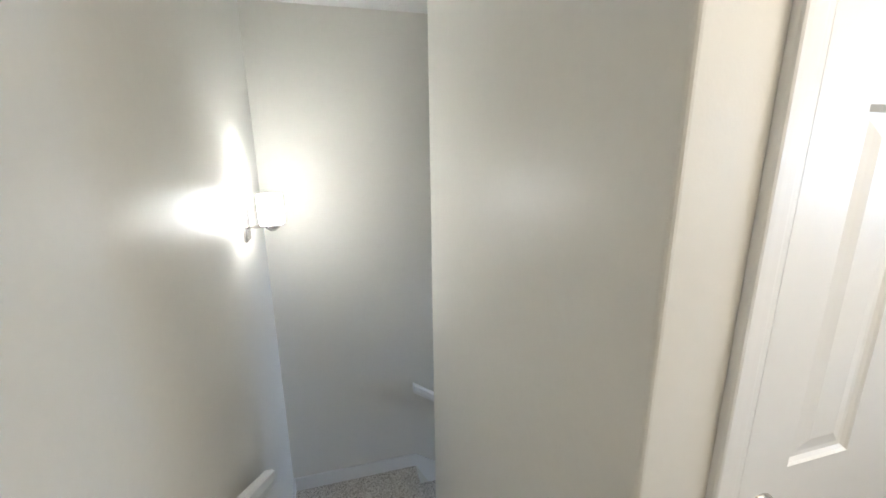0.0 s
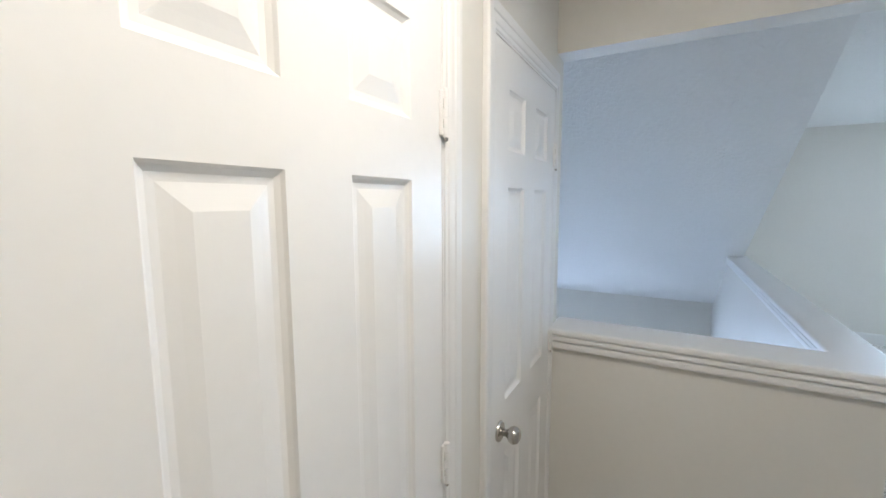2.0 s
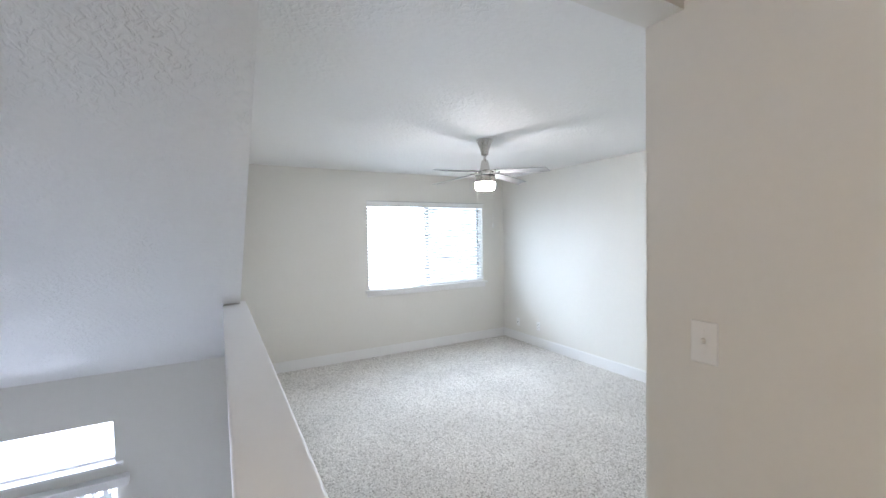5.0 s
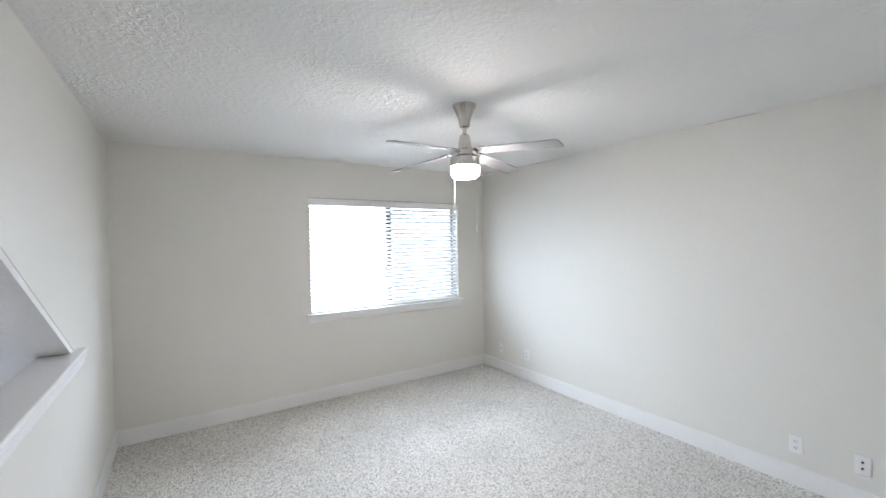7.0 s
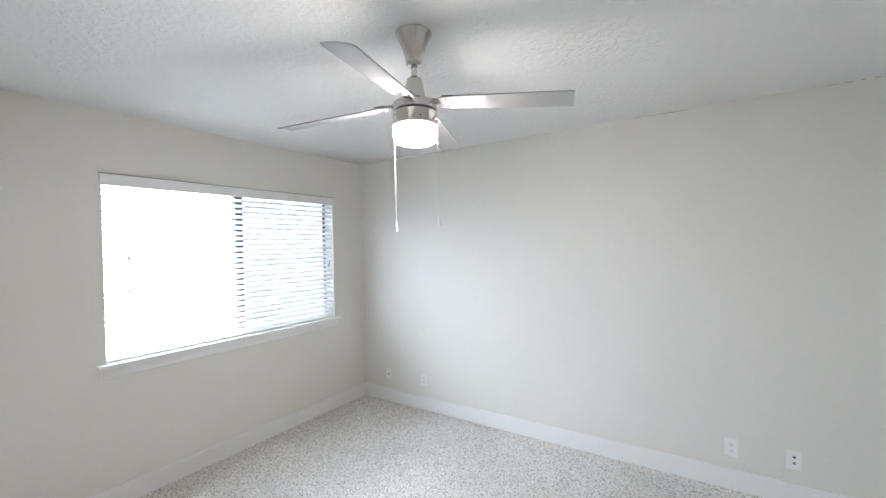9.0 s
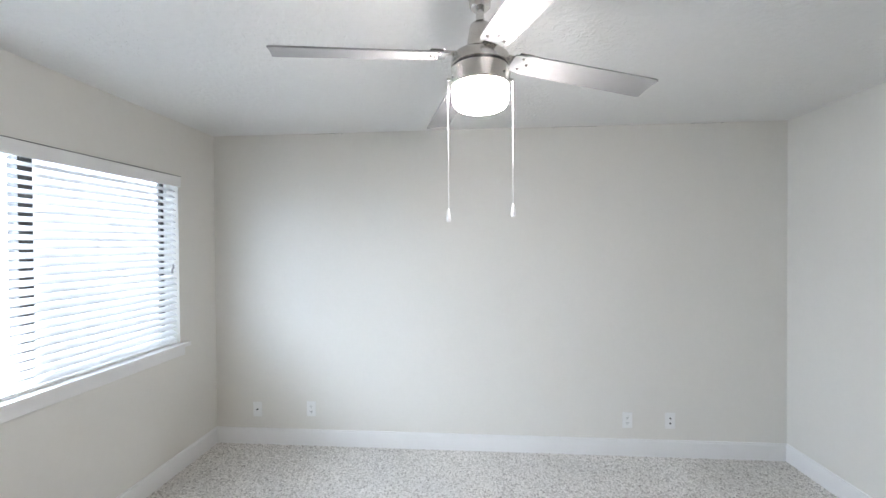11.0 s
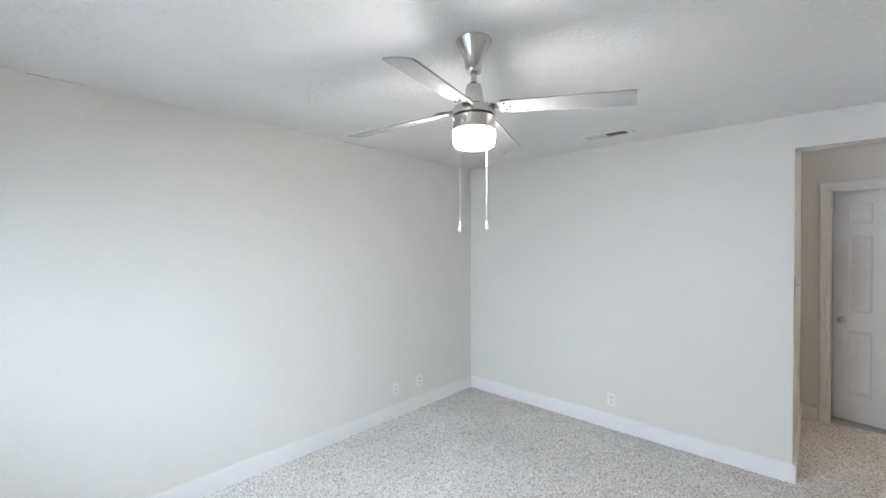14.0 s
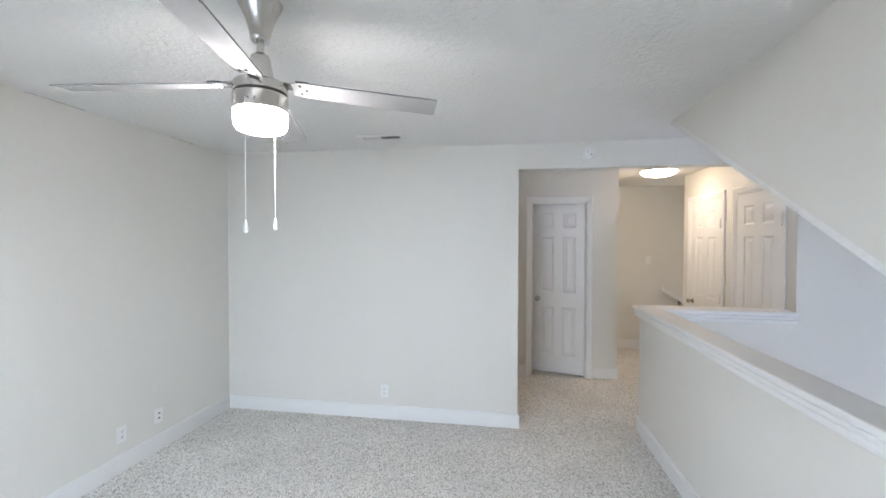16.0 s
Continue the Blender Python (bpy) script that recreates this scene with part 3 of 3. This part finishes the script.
part("door_frame", boxes((0.06, 0.13, -gw, -gw + 0.05, 0, gh), (0.06, 0.13, gw - 0.05, gw, 0, gh), (0.06, 0.13, -0.04, 0.04, 0, gh), (0.06, 0.13, -gw + 0.05, gw - 0.05, gh - 0.05, gh)), PLASTIC, slider, "white frame")
for y0, y1 in ((-gw + 0.05, -0.04), (0.04, gw - 0.05)):
    g = part("pane", boxes((0.09, 0.095, y0, y1, 0, gh - 0.05)), GLASS, slider, "clear glass pane")
    g.visible_shadow = False
vb = thing("vertical_blind", pose(XW - 0.06, (G0 + G1) / 2, LOW), "white vertical blind hanging half closed before a glass door", "blind")
part("valance", boxes((-0.05, 0.06, -gw - 0.12, gw + 0.12, gh + 0.0, gh + 0.085), bevel=0.004), TRIM, vb, "white valance")
vs_me = mesh_of("vane", boxes((-0.001, 0.001, -0.044, 0.044, 0.03, gh - 0.055), (-0.001, 0.001, -0.022, 0.022, gh - 0.055, gh - 0.001)), SLAT)
for i in range(25):
    v = new("vane", vs_me)
    v.parent = vb
    v.matrix_local = pose(0, -gw + 0.06 + i * 0.089, 0, 0, 0, 16 + random.uniform(-6, 6))

# ---------------- ceiling fan ----------------
FX, FY = 5.077, -2.064
fan = thing("ceiling_fan", pose(FX, FY, HC), "brushed nickel four-blade ceiling fan with a lit white drum light", "ceiling fan")
part("canopy", lathe([(0, 0), (0.072, 0), (0.074, -0.004), (0.072, -0.010), (0.062, -0.028), (0.050, -0.054), (0.040, -0.084), (0.033, -0.116), (0.032, -0.128), (0.027, -0.134), (0, -0.134)], 40), NICKEL, fan, "flared nickel canopy", True)
part("downrod", lathe([(0, -0.130), (0.0125, -0.130), (0.0125, -0.206), (0, -0.206)], 20), NICKEL, fan, "", True)
part("coupling", lathe([(0, -0.196), (0.022, -0.197), (0.030, -0.204), (0.034, -0.220), (0.046, -0.292), (0, -0.292)], 40), NICKEL, fan, "", True)
motor = part("motor_housing", lathe([(0, -0.286), (0.055, -0.287), (0.058, -0.290), (0.062, -0.292), (0.081, -0.296), (0.089, -0.304), (0.090, -0.330), (0.085, -0.333), (0.085, -0.338), (0.090, -0.341), (0.090, -0.390), (0.087, -0.394), (0, -0.394)], 48), NICKEL, fan, "brushed nickel drum housing", True)
part("housing_groove", lathe([(0.0865, -0.3325), (0.0865, -0.3385)], 48), HOLE, motor)
for a in (20, 140, 260):
    part("screw", lathe([(0, 0.003), (0.003, 0.002), (0.004, 0)], 8, pose(0, 0, -0.372, 0, 0, a) @ pose(0.0895, 0, 0, 0, 90, 0)), DARK, motor, "", True)
part("light_glass", lathe([(0, -0.463), (0.046, -0.463), (0.068, -0.460), (0.079, -0.454), (0.085, -0.443), (0.087, -0.428), (0.087, -0.395), (0, -0.394)], 48), FAN_GLASS, fan, "glowing white glass drum", True)


def blade_bm():
    """A blade from the hub outwards along +x, in its own plane, slightly cambered."""
    bm = bmesh.new()
    st = [(0.105, 0.036), (0.15, 0.044), (0.24, 0.046), (0.39, 0.049), (0.52, 0.051), (0.598, 0.052), (0.612, 0.048)]
    rows = []
    for x, h in st:
        rows.append([bm.verts.new((x, y * h, -0.004 * (y * y) + dz)) for dz in (0.0, 0.005) for y in (-1, -0.5, 0, 0.5, 1)])
    for a, b in zip(rows, rows[1:]):
        for k in (0, 5):
            for i in range(4):
                bm.faces.new((a[k + i], a[k + i + 1], b[k + i + 1], b[k + i]))
        for i in (0, 4):
            bm.faces.new((a[i], b[i], b[i + 5], a[i + 5]))
    for r in (rows[0], rows[-1]):
        for i in range(4):
            bm.faces.new((r[i], r[i + 1], r[i + 6], r[i + 5]))
    bmesh.ops.recalc_face_normals(bm, faces=bm.faces)
    return bm


blade_me = mesh_of("blade", blade_bm(), BLADE, True)
iron_me = mesh_of("blade_iron", boxes((0.05, 0.135, -0.022, 0.022, 0.004, 0.008), (0.12, 0.165, -0.040, 0.040, 0.0055, 0.0085), bevel=0.001), NICKEL)
screw_me = mesh_of("screw", lathe([(0, -0.0035), (0.004, -0.003), (0.0065, 0.0)], 10), NICKEL, True)
for k in range(4):
    bl = new("blade", blade_me)
    bl.parent = fan
    bl.matrix_local = pose(0, 0, -0.298, 0, 0, 18 + 90 * k) @ pose(0, 0, 0, 0, 4.5, 0) @ pose(0, 0, 0, -11, 0, 0)
    bl["label"] = "long silver blade"
    iron = new("blade_iron", iron_me)
    iron.parent = bl
    for sx, sy in ((0.135, -0.025), (0.135, 0.025), (0.155, 0.0)):
        sc = new("screw", screw_me)
        sc.parent = bl
        sc.location = (sx, sy, -0.002)
for turn, drop in ((5.5, 0.40), (185.5, 0.385)):
    side = pose(0, 0, -0.372, 0, 0, turn)
    n = int(drop / 0.0021)
    eye_bm = boxes((0.084, 0.103, -0.004, 0.004, -0.004, 0.004), bevel=0.001)
    eye_bm.transform(side)
    ch = part("pull_chain", lathe([(0, 0)] + [(0.0013 if i % 2 else 0.0008, -0.0021 * i) for i in range(n)] + [(0, -drop)], 8, side @ pose(0.101, 0, 0)), CORD, fan, "thin pale pull chain", True)
    part("pull", lathe([(0, 0.0), (0.003, -0.003), (0.0075, -0.030), (0.006, -0.040), (0, -0.043)], 12, side @ pose(0.101, 0, 0.002 - drop)), CORD, ch, "pale teardrop pull", True)
    part("chain_eye", eye_bm, NICKEL, ch)
for piece in fan.children:
    if not piece.name.startswith(("canopy", "downrod")):
        piece.location.z += 0.02


# ---------------- outlets, switches and small fittings ----------------
def plate(name, m, label, category, kind, group):
    """A cover plate in the x-z plane that faces -y."""
    t = thing(name, m, label, category, group)
    part("cover_plate", boxes((-0.036, 0.036, -0.006, -0.0005, -0.058, 0.058), bevel=0.003), PLASTIC, t)
    if kind == "duplex":
        for z in (-0.020, 0.020):
            r = part("receptacle", boxes((-0.017, 0.017, -0.0078, -0.0055, z - 0.014, z + 0.014), bevel=0.002), PLASTIC, t)
            part("slots", boxes((-0.008, -0.0055, -0.0084, -0.0076, z - 0.003, z + 0.006), (0.0055, 0.008, -0.0084, -0.0076, z - 0.003, z + 0.006), (-0.0025, 0.0025, -0.0084, -0.0076, z - 0.010, z - 0.006)), HOLE, r)
        part("screw", lathe([(0, 0.002), (0.003, 0.001), (0.0035, 0)], 8, pose(0, -0.006, 0, 90, 0, 0)), PLASTIC, t)
    elif kind == "jack":
        part("jack", lathe([(0, 0.010), (0.0045, 0.010), (0.0048, 0.0), (0.007, 0.0)], 12, pose(0, -0.006, 0, 90, 0, 0)), DARK, t, "dark coaxial jack")
        for z in (-0.042, 0.042):
            part("screw", lathe([(0, 0.002), (0.003, 0.001), (0.0035, 0)], 8, pose(0, -0.006, z, 90, 0, 0)), PLASTIC, t)
    elif kind == "two_jack":
        for z in (-0.018, 0.018):
            part("jack", lathe([(0, 0.008), (0.0045, 0.008), (0.0048, 0.0), (0.007, 0.0)], 12, pose(0, -0.006, z, 90, 0, 0)), DARK, t, "dark jack")
    else:
        tg = part("toggle", boxes((-0.005, 0.005, -0.018, -0.006, -0.002, 0.012), bevel=0.002), PLASTIC, t)
        part("toggle_frame", boxes((-0.008, 0.008, -0.0068, -0.0056, -0.013, 0.013)), PLASTIC, t)
        for z in (-0.030, 0.030):
            part("screw", lathe([(0, 0.002), (0.003, 0.001), (0.0035, 0)], 8, pose(0, -0.006, z, 90, 0, 0)), PLASTIC, t)
    return t


plate("cable_outlet", pose(6.80, YS, 0.272, 0, 0, 180), "small white cable outlet on the greige wall", "outlet", "jack", "wall outlets")
plate("power_outlet", pose(6.367, YS, 0.285, 0, 0, 180), "white duplex power outlet near the window wall", "outlet", "duplex", "wall outlets")
plate("power_outlet", pose(3.99, YS, 0.263, 0, 0, 180), "white duplex power outlet on the long wall", "outlet", "duplex", "wall outlets")
plate("cable_outlet", pose(3.69, YS, 0.265, 0, 0, 180), "white two-jack cable outlet on the long wall", "outlet", "two_jack", "wall outlets")
plate("power_outlet", pose(XB, -2.30, 0.252, 0, 0, 90), "white duplex power outlet on the end wall", "outlet", "duplex", "wall outlets")
plate("light_switch", pose(2.715, YR, 1.288, 0, 0, 180), "white toggle light switch by the opening", "light switch", "switch", "light switches")
plate("light_switch", pose(XL, 0.85, 1.325, 0, 0, 90), "white toggle light switch at the hall's end", "light switch", "switch", "light switches")

vent = thing("ceiling_vent", pose(3.268, -2.205, HC), "white metal ceiling air register, dark between its louvres", "air vent")
part("frame", boxes((-0.078, 0.078, -0.190, -0.150, -0.007, -0.0005), (-0.078, 0.078, 0.150, 0.190, -0.007, -0.0005), (-0.078, -0.048, -0.150, 0.150, -0.007, -0.0005), (0.048, 0.078, -0.150, 0.150, -0.007, -0.0005)), TRIM, vent, "white stamped frame")
# Black sheet in place of the duct's shade behind the white louvres.
part("duct_shade", boxes((-0.048, 0.048, -0.150, 0.150, -0.0015, -0.0005)), HOLE, vent)
louvre = mesh_of("louvre", boxes((-0.048, 0.048, -0.0088, 0.0088, -0.0008, 0.0008)), TRIM)
for i in range(16):
    lv = new("louvre", louvre)
    lv.parent = vent
    lv.matrix_local = pose(0, -0.1405 + i * 0.01873, -0.0078, 42 if i < 8 else -42, 0, 0)

smoke = thing("smoke_detector", pose(XB, -0.56, 2.315, 0, 90, 0), "round white smoke detector on the header wall", "smoke detector")
part("base", lathe([(0, 0.010), (0.062, 0.010), (0.064, 0.006), (0.064, 0.0005)], 40), PLASTIC, smoke, "", True)
part("cover", lathe([(0, 0.040), (0.030, 0.039), (0.046, 0.034), (0.052, 0.024), (0.053, 0.010)], 40), PLASTIC, smoke, "", True)
part("test_button", lathe([(0, 0.0425), (0.004, 0.042), (0.0045, 0.038)], 12, pose(0.014, 0.012, 0)), HOLE, smoke, "small dark button")
part("indicator", lathe([(0, 0.042), (0.003, 0.0415), (0.0035, 0.038)], 12, pose(-0.012, -0.014, 0)), HOLE, smoke, "small dark indicator")

hall_lamp = thing("ceiling_light", pose(1.48, 0.46, HC), "lit round flush ceiling light in the hall", "ceiling light")
part("pan", lathe([(0, -0.0005), (0.196, -0.0005), (0.200, -0.006), (0.199, -0.026), (0.193, -0.034), (0, -0.034)], 48), NICKEL, hall_lamp, "brushed metal pan", True)
part("diffuser", lathe([(0.190, -0.033), (0.184, -0.046), (0.164, -0.064), (0.128, -0.080), (0.080, -0.091), (0.035, -0.096), (0, -0.097)], 48), HALL_GLASS, hall_lamp, "glowing warm glass bowl", True)
part("finial", lathe([(0, -0.095), (0.010, -0.097), (0.007, -0.107), (0, -0.113)], 16), NICKEL, hall_lamp, "", True)

sconce = thing("wall_sconce", pose(XL, 2.69, 1.225), "nickel wall sconce with a lit white glass cylinder", "wall lamp")
part("backplate", boxes((0.0005, 0.018, -0.055, 0.055, -0.085, 0.085), bevel=0.006), NICKEL, sconce, "nickel backplate")
part("arm", boxes((0.017, 0.130, -0.009, 0.009, -0.022, -0.008), bevel=0.003), NICKEL, sconce)
part("cup", lathe([(0, -0.040), (0.016, -0.038), (0.034, -0.024), (0.036, -0.004), (0, -0.004)], 28, pose(0.130, 0, 0)), NICKEL, sconce, "", True)
part("shade", lathe([(0.020, -0.003), (0.056, -0.003), (0.060, 0.002), (0.060, 0.142), (0.057, 0.145), (0.054, 0.142), (0.054, 0.004), (0.020, 0.003)], 36, pose(0.130, 0, 0)), SCONCE_GLASS, sconce, "glowing white glass cylinder", True)


def handrail(m, length, fall, label):
    r = thing("handrail", m, label, "handrail", "stair handrails")
    bm = prism([(-0.02, -0.034), (0.02, -0.034), (0.026, -0.01), (0.024, 0.026), (0.014, 0.035), (-0.014, 0.035), (-0.024, 0.026), (-0.026, -0.01)], "y", 0, length)
    bm.transform(Matrix.Shear("XY", 4, (0, 0)) @ Matrix(((1, 0, 0, 0), (0, 1, 0, 0), (0, -fall, 1, 0), (0, 0, 0, 1))))
    part("rail", bm, TRIM, r, "white painted wooden rail")
    for y in (0.25, length - 0.3):
        part("bracket", boxes((-0.075, -0.010, y - 0.010, y + 0.010, -fall * y - 0.055, -fall * y - 0.035), (-0.075, -0.068, y - 0.02, y + 0.02, -fall * y - 0.09, -fall * y - 0.02), bevel=0.002), NICKEL, r)
    return r


handrail(pose(XL + 0.0755, 1.03, 0.905), 1.12, 0.64, "white painted handrail on the sconce wall")
handrail(pose(0.893, YF - 0.0755, -0.17, 0, 0, -90), 1.8, 0.69, "white painted handrail on the landing wall")


def joint_crack(name, x0, x1):
    """A ragged hairline gap between the wall and the ceiling."""
    bm = bmesh.new()
    x = x0
    while x < x1:
        step = random.uniform(0.02, 0.07)
        drop = random.uniform(0.0, 0.004)
        box(bm, x, min(x + step, x1), YS + 0.0003, YS + 0.0012, HC - 0.0026 - drop, HC - 0.0012 - drop)
        x += step + random.choice((0.0, 0.0, 0.03))
    return structure(name, bm, HOLE, "thin dark gap in the paint under the ceiling", "trim")


joint_crack("trim_joint_crack_1", 6.10, 6.32)
joint_crack("trim_joint_crack_2", 4.20, 4.52)
joint_crack("trim_joint_crack_3", 3.32, 3.55)


# ---------------- carpet pile ----------------
def carpet_pile(areas, step=0.0098):
    rng = np.random.default_rng(4)
    centres, levels = [], []
    for x0, x1, y0, y1, z in areas:
        gx, gy = np.meshgrid(np.arange(x0, x1, step), np.arange(y0, y1, step))
        centres.append(np.stack([gx.ravel(), gy.ravel()], 1))
        levels.append(np.full(gx.size, z))
    c, base = np.concatenate(centres), np.concatenate(levels)
    c = c + rng.uniform(-0.42, 0.42, c.shape) * step
    n = len(c)
    turn = rng.uniform(0, math.pi / 2, n)
    half = rng.uniform(0.0055, 0.0075, n)
    high = rng.uniform(0.003, 0.0065, n)
    lean = rng.uniform(-0.004, 0.004, (n, 2))
    co = np.zeros((n, 5, 3))
    for k in range(4):
        a = turn + k * math.pi / 2
        co[:, k, 0], co[:, k, 1] = c[:, 0] + half * np.cos(a), c[:, 1] + half * np.sin(a)
        co[:, k, 2] = base + 0.0005
    co[:, 4, 0], co[:, 4, 1], co[:, 4, 2] = c[:, 0] + lean[:, 0], c[:, 1] + lean[:, 1], base + high
    tri = np.array([[0, 1, 4], [1, 2, 4], [2, 3, 4], [3, 0, 4]])
    idx = (np.arange(n)[:, None, None] * 5 + tri[None]).reshape(-1)
    me = bpy.data.meshes.new("carpet_pile")
    me.vertices.add(n * 5)
    me.vertices.foreach_set("co", co.reshape(-1).astype(np.float32))
    me.loops.add(len(idx))
    me.loops.foreach_set("vertex_index", idx.astype(np.int32))
    me.polygons.add(n * 4)
    me.polygons.foreach_set("loop_start", np.arange(0, len(idx), 3, dtype=np.int32))
    me.update(calc_edges=True)
    me.materials.append(PILE)
    return tagged(new("carpet_pile", me), "dense speckled beige and grey carpet tufts", "carpet", kind="stuff")


carpet_pile([(XB, XW - 0.014, YS + 0.014, YC0 - 0.014, 0.0), (XA, XB, YR + 0.014, YC0 - 0.014, 0.0), (XR, XA - 0.014, YR + 0.014, YH - 0.016, 0.0),
             (XL + 0.014, XR, YT + 0.014, YH - 0.016, 0.0), (XL + 0.014, XS + 0.03, 2.0, YF - 0.016, -0.93)])
